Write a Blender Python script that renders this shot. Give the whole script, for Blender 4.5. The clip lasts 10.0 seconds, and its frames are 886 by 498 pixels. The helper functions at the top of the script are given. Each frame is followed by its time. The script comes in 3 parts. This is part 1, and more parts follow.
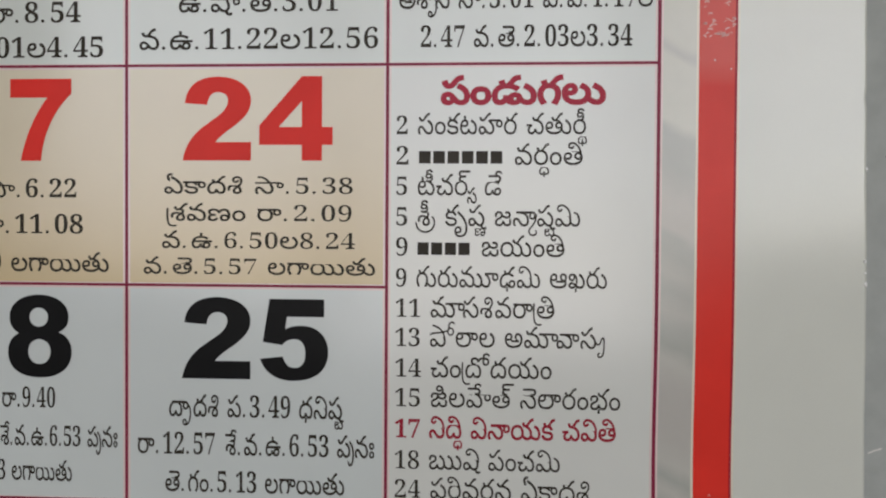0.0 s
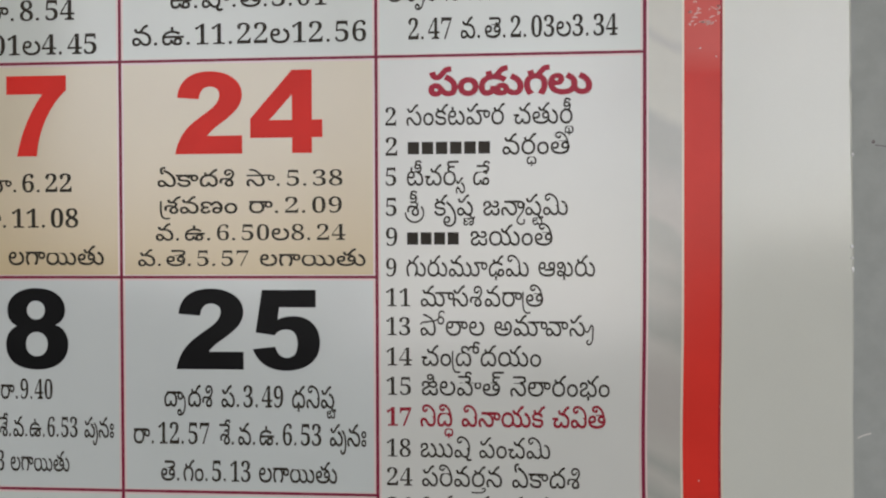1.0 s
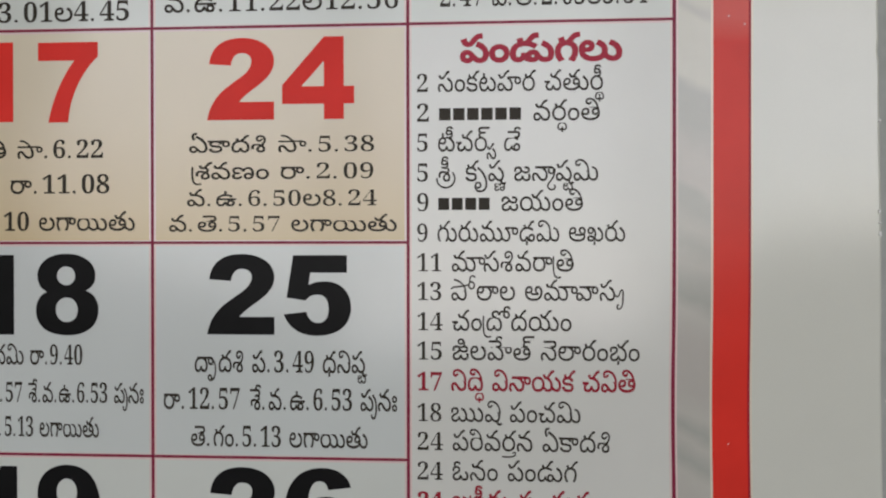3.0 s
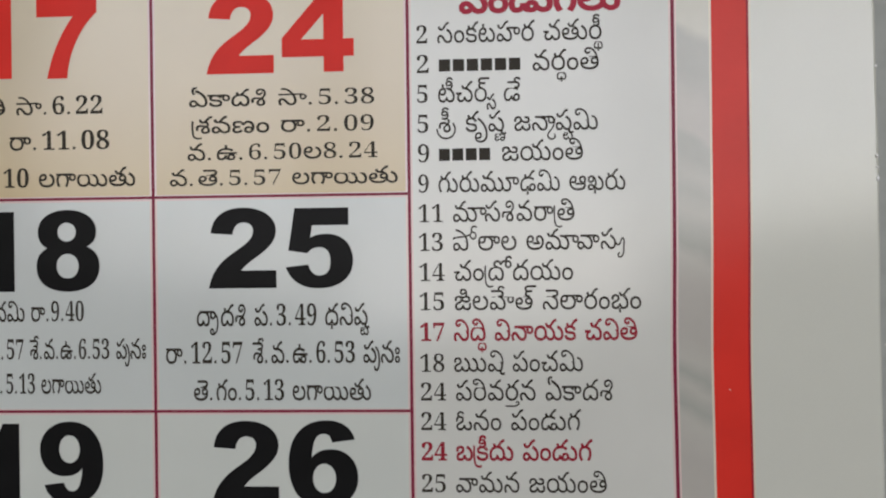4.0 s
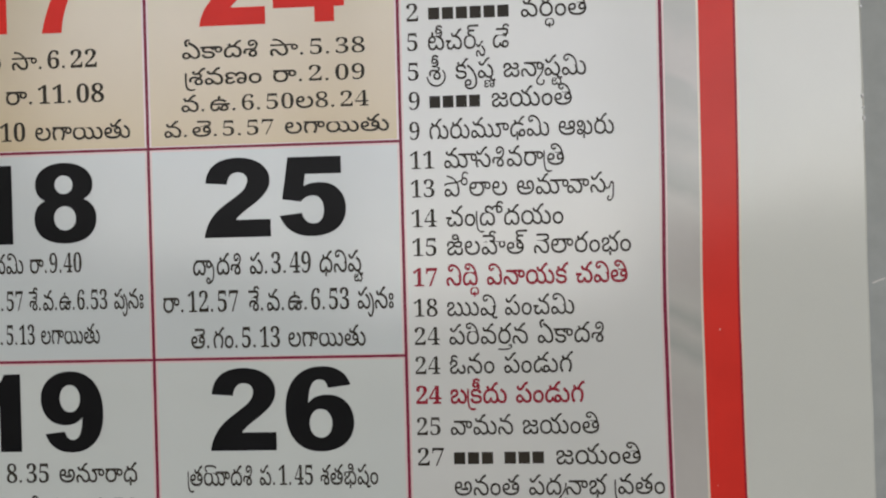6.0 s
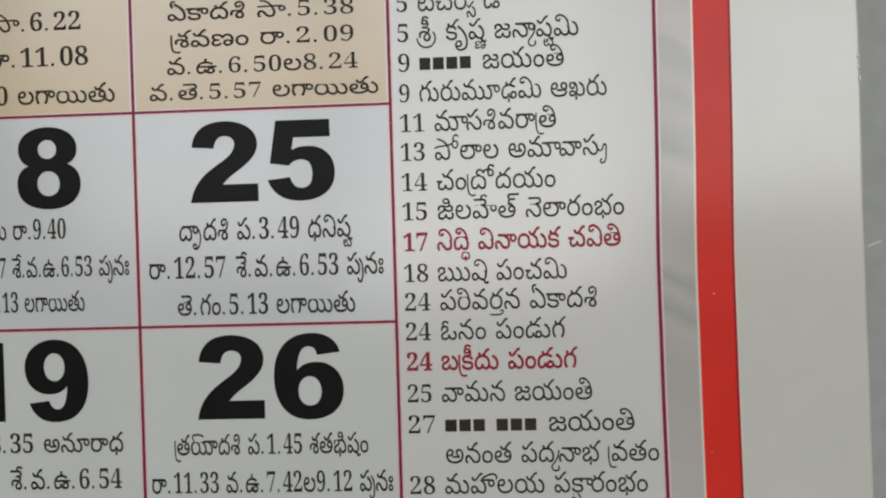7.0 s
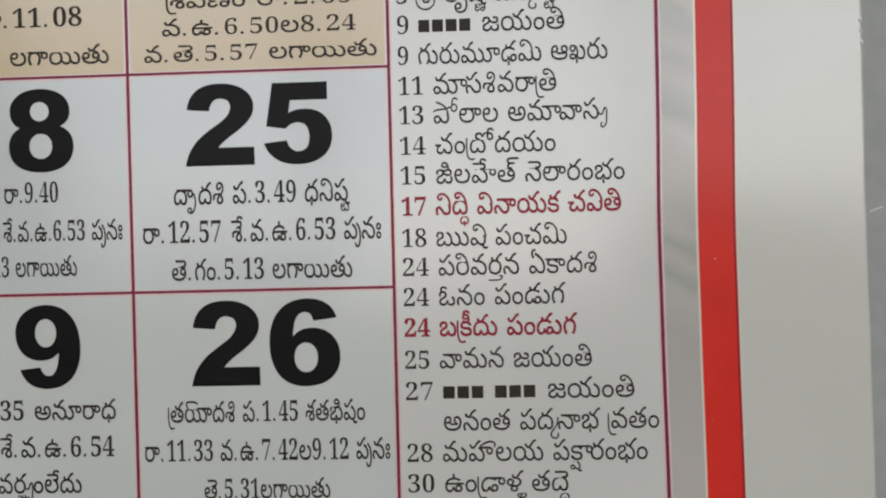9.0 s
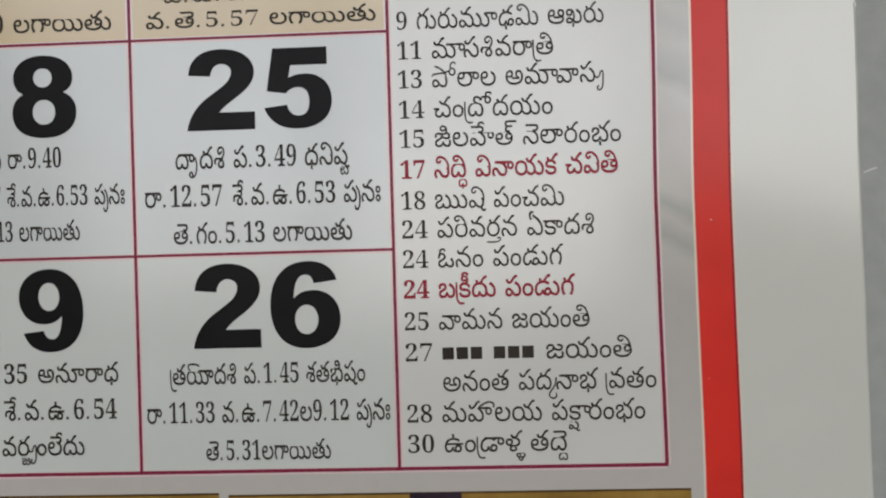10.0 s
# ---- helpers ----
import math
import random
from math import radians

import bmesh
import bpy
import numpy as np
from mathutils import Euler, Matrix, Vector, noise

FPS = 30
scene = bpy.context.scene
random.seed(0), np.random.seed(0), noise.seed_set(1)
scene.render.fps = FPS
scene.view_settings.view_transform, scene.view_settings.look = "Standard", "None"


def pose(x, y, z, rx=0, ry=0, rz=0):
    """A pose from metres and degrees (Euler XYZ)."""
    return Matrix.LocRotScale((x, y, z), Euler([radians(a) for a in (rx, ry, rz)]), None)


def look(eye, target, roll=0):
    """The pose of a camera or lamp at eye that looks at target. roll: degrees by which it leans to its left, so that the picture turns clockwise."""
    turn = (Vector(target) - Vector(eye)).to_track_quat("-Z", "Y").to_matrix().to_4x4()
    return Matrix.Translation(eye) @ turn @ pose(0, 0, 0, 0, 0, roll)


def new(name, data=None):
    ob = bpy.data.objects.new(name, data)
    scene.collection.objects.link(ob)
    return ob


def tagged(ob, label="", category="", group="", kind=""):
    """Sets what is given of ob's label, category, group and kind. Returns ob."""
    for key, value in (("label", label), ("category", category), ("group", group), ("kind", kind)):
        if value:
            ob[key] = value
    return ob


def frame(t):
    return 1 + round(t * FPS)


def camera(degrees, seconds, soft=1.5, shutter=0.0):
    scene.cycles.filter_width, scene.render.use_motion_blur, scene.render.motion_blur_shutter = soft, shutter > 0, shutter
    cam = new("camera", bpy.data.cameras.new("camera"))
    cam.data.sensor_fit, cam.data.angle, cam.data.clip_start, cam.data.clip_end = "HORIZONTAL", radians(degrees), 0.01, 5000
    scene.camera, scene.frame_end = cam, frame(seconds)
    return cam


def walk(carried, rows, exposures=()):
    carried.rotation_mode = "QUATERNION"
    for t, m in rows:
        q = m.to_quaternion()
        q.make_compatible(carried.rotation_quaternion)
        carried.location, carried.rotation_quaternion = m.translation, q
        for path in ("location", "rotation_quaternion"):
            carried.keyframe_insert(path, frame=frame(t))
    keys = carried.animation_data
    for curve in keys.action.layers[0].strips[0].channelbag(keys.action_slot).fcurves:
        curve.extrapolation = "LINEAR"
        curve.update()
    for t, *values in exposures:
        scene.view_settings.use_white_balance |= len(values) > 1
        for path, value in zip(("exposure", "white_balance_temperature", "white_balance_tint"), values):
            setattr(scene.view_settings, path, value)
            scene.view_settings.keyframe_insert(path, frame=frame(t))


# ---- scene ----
from mathutils.geometry import delaunay_2d_cdt, interpolate_bezier

# Camera: held by hand 15 cm before a printed sheet, drifting down it.
cam = camera(66.0, 10.0, soft=2.1)
PATH = [
    (0, (0.08036, -0.15275, 1.41082), (0.07257, 0.00204, 1.40851), 0.38),
    (0.1, (0.08196, -0.15280, 1.40976), (0.07394, 0.00198, 1.40747), 0.29),
    (0.2, (0.08285, -0.15285, 1.40947), (0.07460, 0.00191, 1.40720), 0.20),
    (0.3, (0.08270, -0.15291, 1.40957), (0.07425, 0.00184, 1.40732), 0.10),
    (0.4, (0.08257, -0.15296, 1.40992), (0.07389, 0.00178, 1.40768), 0.01),
    (0.5, (0.08279, -0.15302, 1.40978), (0.07389, 0.00170, 1.40757), -0.09),
    (0.6, (0.08338, -0.15325, 1.40955), (0.07436, 0.00148, 1.40743), -0.11),
    (0.7, (0.08355, -0.15347, 1.40907), (0.07442, 0.00125, 1.40705), -0.14),
    (0.8, (0.08334, -0.15369, 1.40848), (0.07409, 0.00102, 1.40655), -0.15),
    (0.9, (0.08377, -0.15391, 1.40826), (0.07440, 0.00080, 1.40643), -0.18),
    (1, (0.08454, -0.15413, 1.40793), (0.07505, 0.00057, 1.40620), -0.20),
    (1.1, (0.08442, -0.15433, 1.40802), (0.07501, 0.00037, 1.40641), -0.30),
    (1.2, (0.08451, -0.15455, 1.40865), (0.07518, 0.00016, 1.40716), -0.41),
    (1.3, (0.08500, -0.15476, 1.40889), (0.07573, -0.00005, 1.40751), -0.51),
    (1.4, (0.08546, -0.15497, 1.40771), (0.07628, -0.00024, 1.40645), -0.61),
    (1.5, (0.08569, -0.15518, 1.40607), (0.07658, -0.00045, 1.40492), -0.71),
    (1.6, (0.08537, -0.15544, 1.40486), (0.07630, -0.00071, 1.40372), -0.66),
    (1.7, (0.08536, -0.15569, 1.40358), (0.07632, -0.00096, 1.40244), -0.59),
    (1.8, (0.08522, -0.15596, 1.40309), (0.07621, -0.00122, 1.40194), -0.54),
    (2, (0.08347, -0.15647, 1.40251), (0.07454, -0.00173, 1.40137), -0.42),
    (2.1, (0.08176, -0.15667, 1.40275), (0.07289, -0.00193, 1.40160), -0.12),
    (2.2, (0.07782, -0.15688, 1.40191), (0.06902, -0.00213, 1.40076), 0.17),
    (3.3, (0.07617, -0.15545, 1.39551), (0.06846, -0.00064, 1.39525), -0.27),
    (3.4, (0.07605, -0.15566, 1.39343), (0.06857, -0.00084, 1.39319), -0.34),
    (3.5, (0.07579, -0.15585, 1.39345), (0.06856, -0.00102, 1.39324), -0.41),
    (3.6, (0.07629, -0.15593, 1.39272), (0.06911, -0.00110, 1.39254), -0.47),
    (3.7, (0.07609, -0.15600, 1.39209), (0.06897, -0.00116, 1.39194), -0.53),
    (3.8, (0.07536, -0.15607, 1.38914), (0.06830, -0.00123, 1.38902), -0.60),
    (3.9, (0.07514, -0.15614, 1.38715), (0.06815, -0.00130, 1.38706), -0.66),
    (4, (0.07459, -0.15621, 1.38710), (0.06765, -0.00137, 1.38703), -0.72),
    (4.1, (0.07440, -0.15629, 1.38784), (0.06749, -0.00144, 1.38770), -0.77),
    (4.2, (0.07399, -0.15637, 1.38881), (0.06711, -0.00152, 1.38860), -0.81),
    (4.3, (0.07473, -0.15645, 1.38860), (0.06789, -0.00160, 1.38832), -0.86),
    (4.4, (0.07651, -0.15653, 1.38733), (0.06970, -0.00168, 1.38698), -0.91),
    (4.5, (0.07652, -0.15661, 1.38608), (0.06974, -0.00176, 1.38566), -0.95),
    (4.6, (0.07666, -0.15687, 1.38516), (0.06980, -0.00203, 1.38470), -1.03),
    (4.7, (0.07689, -0.15714, 1.38516), (0.06994, -0.00230, 1.38467), -1.10),
    (4.8, (0.07711, -0.15742, 1.38516), (0.07007, -0.00258, 1.38462), -1.18),
    (4.9, (0.07757, -0.15768, 1.38385), (0.07046, -0.00284, 1.38327), -1.24),
    (5, (0.07680, -0.15795, 1.38208), (0.06961, -0.00312, 1.38146), -1.31),
    (5.1, (0.07697, -0.15801, 1.38093), (0.06974, -0.00318, 1.38034), -1.32),
    (5.2, (0.07711, -0.15807, 1.37938), (0.06984, -0.00324, 1.37881), -1.33),
    (5.3, (0.07741, -0.15811, 1.37920), (0.07011, -0.00329, 1.37866), -1.34),
    (5.5, (0.07719, -0.15823, 1.37780), (0.06982, -0.00341, 1.37732), -1.36),
    (5.7, (0.07677, -0.15848, 1.37710), (0.06922, -0.00366, 1.37644), -1.42),
    (6.8, (0.07693, -0.15603, 1.36936), (0.07025, -0.00118, 1.36812), -1.66),
    (6.9, (0.07729, -0.15588, 1.36879), (0.07067, -0.00102, 1.36753), -1.63),
    (7, (0.07773, -0.15572, 1.36756), (0.07117, -0.00087, 1.36629), -1.61),
    (7.1, (0.07768, -0.15560, 1.36626), (0.07119, -0.00074, 1.36497), -1.60),
    (7.2, (0.07756, -0.15549, 1.36588), (0.07116, -0.00063, 1.36457), -1.60),
    (7.3, (0.07771, -0.15537, 1.36588), (0.07140, -0.00051, 1.36455), -1.60),
    (7.4, (0.07812, -0.15526, 1.36601), (0.07188, -0.00040, 1.36466), -1.59),
    (7.5, (0.07863, -0.15514, 1.36597), (0.07248, -0.00027, 1.36459), -1.60),
    (7.6, (0.07868, -0.15503, 1.36523), (0.07248, -0.00016, 1.36386), -1.60),
    (7.7, (0.07845, -0.15491, 1.36459), (0.07220, -0.00004, 1.36321), -1.61),
    (7.8, (0.07848, -0.15479, 1.36407), (0.07218, 0.00007, 1.36268), -1.62),
    (7.9, (0.07876, -0.15468, 1.36356), (0.07243, 0.00019, 1.36216), -1.63),
    (8, (0.07959, -0.15455, 1.36311), (0.07321, 0.00031, 1.36171), -1.64),
    (8.1, (0.07982, -0.15450, 1.36275), (0.07354, 0.00037, 1.36134), -1.61),
    (8.2, (0.07930, -0.15445, 1.36249), (0.07312, 0.00042, 1.36109), -1.57),
    (8.3, (0.07878, -0.15440, 1.36236), (0.07271, 0.00048, 1.36097), -1.54),
    (8.4, (0.07823, -0.15435, 1.36133), (0.07227, 0.00053, 1.35995), -1.50),
    (8.5, (0.07847, -0.15429, 1.36113), (0.07260, 0.00059, 1.35975), -1.47),
    (8.6, (0.07771, -0.15422, 1.36034), (0.07195, 0.00067, 1.35905), -1.46),
    (8.7, (0.07681, -0.15415, 1.36001), (0.07116, 0.00074, 1.35881), -1.44),
    (8.8, (0.07684, -0.15408, 1.36018), (0.07128, 0.00082, 1.35906), -1.43),
    (8.9, (0.07698, -0.15401, 1.36021), (0.07154, 0.00089, 1.35919), -1.42),
    (9, (0.07657, -0.15394, 1.35920), (0.07124, 0.00097, 1.35827), -1.40),
    (9.1, (0.07620, -0.15382, 1.35783), (0.07082, 0.00108, 1.35689), -1.41),
    (9.2, (0.07570, -0.15371, 1.35681), (0.07026, 0.00119, 1.35587), -1.42),
    (9.3, (0.07561, -0.15360, 1.35668), (0.07012, 0.00130, 1.35573), -1.42),
    (9.4, (0.07613, -0.15348, 1.35564), (0.07059, 0.00142, 1.35469), -1.43),
    (9.5, (0.07619, -0.15337, 1.35485), (0.07059, 0.00153, 1.35390), -1.44),
    (9.6, (0.07599, -0.15381, 1.35294), (0.07042, 0.00109, 1.35213), -1.47),
    (9.7, (0.07622, -0.15426, 1.35118), (0.07069, 0.00064, 1.35053), -1.51),
    (9.8, (0.07671, -0.15471, 1.34960), (0.07121, 0.00019, 1.34910), -1.54),
    (9.9, (0.07660, -0.15516, 1.34944), (0.07112, -0.00026, 1.34910), -1.56),
    (10, (0.07678, -0.15561, 1.34991), (0.07134, -0.00070, 1.34971), -1.60),
]
walk(cam, [(t, look(eye, target, roll)) for t, eye, target, roll in PATH], [(0, -0.05), (2.2, -0.05), (4.5, 0.0), (10, 0.02)])

# ---- light: three windows added, unseen, in the wall behind the camera ----
world = bpy.data.worlds.new("sky")
scene.world = world
world.use_nodes = True
sky = world.node_tree.nodes.new("ShaderNodeTexSky")
sky.sky_type, sky.sun_disc = "NISHITA", False
sky.sun_elevation, sky.sun_rotation = radians(40), radians(150)
world.node_tree.links.new(sky.outputs[0], world.node_tree.nodes["Background"].inputs[0])
world.node_tree.nodes["Background"].inputs[1].default_value = 0.08

ROOM_BACK = -2.2                     # inner face of the added window wall
HEAD_LINE = 2.55                     # the windows' common head
# added openings; their sill heights set where the sheen on the sheet ends
BAYS = ((-1.45, -0.40, 1.28, HEAD_LINE), (-0.34, 0.62, 1.09, HEAD_LINE), (0.68, 1.65, 1.43, HEAD_LINE))   # x from, x to, z from, z to
for (left, right, low, high), bright in zip(BAYS, (0.87, 1.03, 0.94)):
    daylight = bpy.data.lights.new("window_daylight", "AREA")
    daylight.shape, daylight.size, daylight.size_y = "RECTANGLE", right - left - 0.04, high - low - 0.04
    daylight.energy, daylight.color = 7.55 * bright * (right - left) * (high - low), (1.0, 0.97, 0.985)
    lamp = new("window_daylight", daylight)
    middle = ((left + right) / 2, (low + high) / 2)
    lamp.matrix_world = look((middle[0], ROOM_BACK - 0.08, middle[1]), (middle[0], 0, middle[1]))


# ---- materials ----
def node_material(name):
    m = bpy.data.materials.new(name)
    m.use_nodes = True
    return m, m.node_tree.nodes, m.node_tree.links, m.node_tree.nodes["Principled BSDF"]


def noise_node(nodes, links, coord, scale, detail=3.0, rough=0.5):
    n = nodes.new("ShaderNodeTexNoise")
    n.inputs["Scale"].default_value, n.inputs["Detail"].default_value, n.inputs["Roughness"].default_value = scale, detail, rough
    links.new(coord, n.inputs["Vector"])
    return n.outputs["Fac"]


def ramp_node(nodes, links, fac, *stops):
    r = nodes.new("ShaderNodeValToRGB")
    while len(r.color_ramp.elements) < len(stops):
        r.color_ramp.elements.new(0.5)
    for e, (at, colour) in zip(r.color_ramp.elements, stops):
        e.position, e.color = at, (*colour, 1)
    links.new(fac, r.inputs["Fac"])
    return r.outputs["Color"]


def mix_node(nodes, links, a, b, fac, kind="MULTIPLY"):
    n = nodes.new("ShaderNodeMix")
    n.data_type, n.blend_type = "RGBA", kind
    n.inputs[0].default_value = fac
    links.new(a, n.inputs[6])
    links.new(b, n.inputs[7])
    return n.outputs[2]


def sheet_gloss(nodes, links, bsdf, rough=0.19, fine=0.0005, spec=0.88):
    """The gloss of coated paper: the sheet's slow ripples and its fine tooth, the same for all that is printed on it."""
    place = nodes.new("ShaderNodeNewGeometry").outputs["Position"]
    wide = noise_node(nodes, links, place, 9.0, 1.0)
    tooth = noise_node(nodes, links, place, 900.0, 2.0)
    first, second = nodes.new("ShaderNodeBump"), nodes.new("ShaderNodeBump")
    first.inputs["Strength"].default_value, first.inputs["Distance"].default_value = 1.0, 0.004
    second.inputs["Strength"].default_value, second.inputs["Distance"].default_value = fine * 10, 0.0002
    links.new(wide, first.inputs["Height"])
    links.new(tooth, second.inputs["Height"])
    links.new(first.outputs[0], second.inputs["Normal"])
    links.new(second.outputs[0], bsdf.inputs["Normal"])
    bsdf.inputs["Roughness"].default_value = rough
    bsdf.inputs["Specular IOR Level"].default_value = spec
    return place


def printed(name, colour, wobble=0.06, rough=0.2, spec=0.4):
    """Ink on the coated sheet, a little uneven in strength."""
    m, nodes, links, bsdf = node_material(name)
    place = sheet_gloss(nodes, links, bsdf, rough, spec=spec)
    cloud = noise_node(nodes, links, place, 60.0, 4.0)
    low = tuple(c * (1 - wobble) for c in colour)
    high = tuple(min(1, c * (1 + wobble)) for c in colour)
    tone = ramp_node(nodes, links, cloud, (0.3, low), (0.7, high))
    dots = ramp_node(nodes, links, noise_node(nodes, links, place, 2500.0, 1.0), (0.3, (0.99,) * 3), (0.6, (1.0,) * 3))
    links.new(mix_node(nodes, links, tone, dots, 1.0), bsdf.inputs["Base Color"])
    return m


def tinted_cell(name, top, bottom, turn=0.55, spec=0.88):
    """A cell whose printed tint runs from its top to its foot."""
    m, nodes, links, bsdf = node_material(name)
    place = sheet_gloss(nodes, links, bsdf, spec=spec)
    split = nodes.new("ShaderNodeSeparateXYZ")
    links.new(nodes.new("ShaderNodeTexCoord").outputs["Generated"], split.inputs[0])
    tone = ramp_node(nodes, links, split.outputs[2], (0.0, bottom), (turn, tuple((a + 2 * b) / 3 for a, b in zip(bottom, top))), (1.0, top))
    cloud = ramp_node(nodes, links, noise_node(nodes, links, place, 45.0, 4.0), (0.3, (0.96,) * 3), (0.7, (1.0,) * 3))
    links.new(mix_node(nodes, links, tone, cloud, 1.0), bsdf.inputs["Base Color"])
    return m


SATIN_TONES = {"cream": (0.67, 0.655, 0.565), "rose": (0.605, 0.575, 0.525), "pale": (0.575, 0.562, 0.51), "dusk": (0.535, 0.512, 0.47), "grey": (0.515, 0.518, 0.472), "fold": (0.462, 0.468, 0.425)}
# where each tone of the folds lies, in cm down the printed border
SATIN_FOLDS = (("cream", 5.4), ("pale", 5.2), ("cream", 5.0), ("cream", 3.6), ("grey", 3.35), ("grey", 2.6), ("rose", 1.9), ("rose", 1.25), ("grey", 1.05), ("grey", 0.7), ("pale", 0.3),
               ("grey", -0.1), ("pale", -0.5), ("grey", -0.85), ("fold", -1.3), ("pale", -1.65), ("dusk", -2.3), ("dusk", -3.3), ("pale", -3.95), ("fold", -4.25), ("pale", -4.55), ("fold", -5.0),
               ("pale", -5.3), ("dusk", -6.2), ("rose", -9.4))


def satin_print():
    """The printed picture of soft grey satin folds that borders the table."""
    m, nodes, links, bsdf = node_material("satin_print")
    place = sheet_gloss(nodes, links, bsdf)
    slope = nodes.new("ShaderNodeVectorMath")
    slope.operation = "DOT_PRODUCT"
    slope.inputs[1].default_value = (0.45, 0.0, 1.0)
    links.new(place, slope.inputs[0])
    sway = nodes.new("ShaderNodeMath")
    sway.operation = "MULTIPLY_ADD"
    sway.inputs[1].default_value = 0.005
    links.new(noise_node(nodes, links, place, 120.0, 2.0), sway.inputs[0])
    links.new(slope.outputs["Value"], sway.inputs[2])
    along = nodes.new("ShaderNodeMapRange")
    level = 1.40 + 0.45 * 0.1245 + 0.0025
    for key, value in (("From Min", level - 0.10), ("From Max", level + 0.06)):
        along.inputs[key].default_value = value
    links.new(sway.outputs[0], along.inputs["Value"])
    folds = ramp_node(nodes, links, along.outputs["Result"], *[((z + 10) / 16, SATIN_TONES[tone]) for tone, z in reversed(SATIN_FOLDS)])
    fine = ramp_node(nodes, links, noise_node(nodes, links, place, 260.0, 3.0), (0.3, (0.97,) * 3), (0.7, (1.0,) * 3))
    links.new(mix_node(nodes, links, folds, fine, 1.0), bsdf.inputs["Base Color"])
    return m


def gold_print():
    m, nodes, links, bsdf = node_material("gold_print")
    place = sheet_gloss(nodes, links, bsdf)
    tone = ramp_node(nodes, links, noise_node(nodes, links, place, 70.0, 5.0, 0.6), (0.25, (0.20, 0.11, 0.025)), (0.5, (0.36, 0.21, 0.04)), (0.75, (0.48, 0.30, 0.07)))
    links.new(tone, bsdf.inputs["Base Color"])
    return m


def plaster(name, colour, rough=0.7):
    m, nodes, links, bsdf = node_material(name)
    place = nodes.new("ShaderNodeNewGeometry").outputs["Position"]
    big = ramp_node(nodes, links, noise_node(nodes, links, place, 6.0, 5.0), (0.3, tuple(c * 0.93 for c in colour)), (0.7, colour))
    small = ramp_node(nodes, links, noise_node(nodes, links, place, 240.0, 4.0), (0.35, (0.9,) * 3), (0.65, (1.0,) * 3))
    links.new(mix_node(nodes, links, big, small, 1.0), bsdf.inputs["Base Color"])
    bump = nodes.new("ShaderNodeBump")
    bump.inputs["Strength"].default_value, bump.inputs["Distance"].default_value = 0.35, 0.0008
    links.new(noise_node(nodes, links, place, 180.0, 5.0), bump.inputs["Height"])
    links.new(bump.outputs[0], bsdf.inputs["Normal"])
    bsdf.inputs["Roughness"].default_value = rough
    return m


def floor_tile():
    m, nodes, links, bsdf = node_material("floor_stone")
    place = nodes.new("ShaderNodeNewGeometry").outputs["Position"]
    links.new(ramp_node(nodes, links, noise_node(nodes, links, place, 12.0, 6.0), (0.3, (0.20, 0.18, 0.16)), (0.7, (0.32, 0.30, 0.27))), bsdf.inputs["Base Color"])
    bsdf.inputs["Roughness"].default_value = 0.4
    return m


PAPER = printed("coated_paper", (0.725, 0.735, 0.662), 0.015, 0.19, 0.88)
CELL_WHITE = tinted_cell("cell_white", (0.722, 0.757, 0.71), (0.715, 0.754, 0.706))
CELL_BLUE = tinted_cell("cell_cool_white", (0.695, 0.737, 0.722), (0.682, 0.726, 0.705))
CELL_LIST = tinted_cell("cell_list_white", (0.752, 0.765, 0.72), (0.758, 0.762, 0.712))
CELL_BEIGE = tinted_cell("cell_beige", (0.79, 0.706, 0.54), (0.70, 0.555, 0.33))
SATIN = satin_print()
GOLD = gold_print()
RED = printed("red_ink", (0.83, 0.044, 0.034), 0.06, 0.25, 0.09)
CRIMSON = printed("crimson_ink", (0.25, 0.028, 0.062), 0.06, 0.25, 0.16)
ROSE = printed("rose_ink", (0.45, 0.026, 0.055), 0.06, 0.25, 0.14)
DEEP_ROSE = printed("deep_rose_ink", (0.34, 0.028, 0.046), 0.06, 0.25, 0.12)
BLACK = printed("black_ink", (0.012, 0.012, 0.0125), 0.2, 0.3, 0.07)
SMALL_BLACK = printed("small_black_ink", (0.043, 0.037, 0.028), 0.2, 0.3, 0.08)
EDGE_BROWN = printed("dark_brown_ink", (0.10, 0.06, 0.025), 0.3)
FIGURE = printed("dark_picture_ink", (0.035, 0.022, 0.035), 0.4)
STRIPE_RED = printed("stripe_red_ink", (0.79, 0.043, 0.030), 0.06, 0.25, 0.24)
EDGE_BLEED = printed("edge_bleed_red", (0.40, 0.024, 0.04), 0.06, 0.25, 0.16)
# the stripe's red, with a pale reflection put into its upper tint
STRIPE_SHEEN = tinted_cell("stripe_sheen_red", (0.80, 0.145, 0.12), (0.79, 0.043, 0.030), 0.12, 0.24)
PINK = printed("pale_wrinkle_glint", (0.82, 0.42, 0.37), 0.1, 0.25, 0.45)
FIBRE_GLINT, _, _, glint_look = node_material("fibre_glint_white")
for key, value in (("Base Color", (0.93, 0.93, 0.91, 1)), ("Roughness", 0.22), ("Specular IOR Level", 1.0)):
    glint_look.inputs[key].default_value = value
FRINGE = printed("pale_pink_fringe", (0.82, 0.655, 0.625), 0.03, 0.19, 0.88)
CREAM = printed("halo_cream", (0.82, 0.75, 0.61), 0.03, 0.19, 0.88)
SPECK = printed("dust_white", (0.85, 0.80, 0.72))
WALL = plaster("grey_wall_paint", (0.44, 0.46, 0.435))
ROOM = plaster("cream_wall_paint", (0.52, 0.51, 0.47))
CEILING = plaster("ceiling_white", (0.75, 0.75, 0.73))
FLOOR = floor_tile()
MARK = plaster("wall_mark", (0.22, 0.19, 0.19))
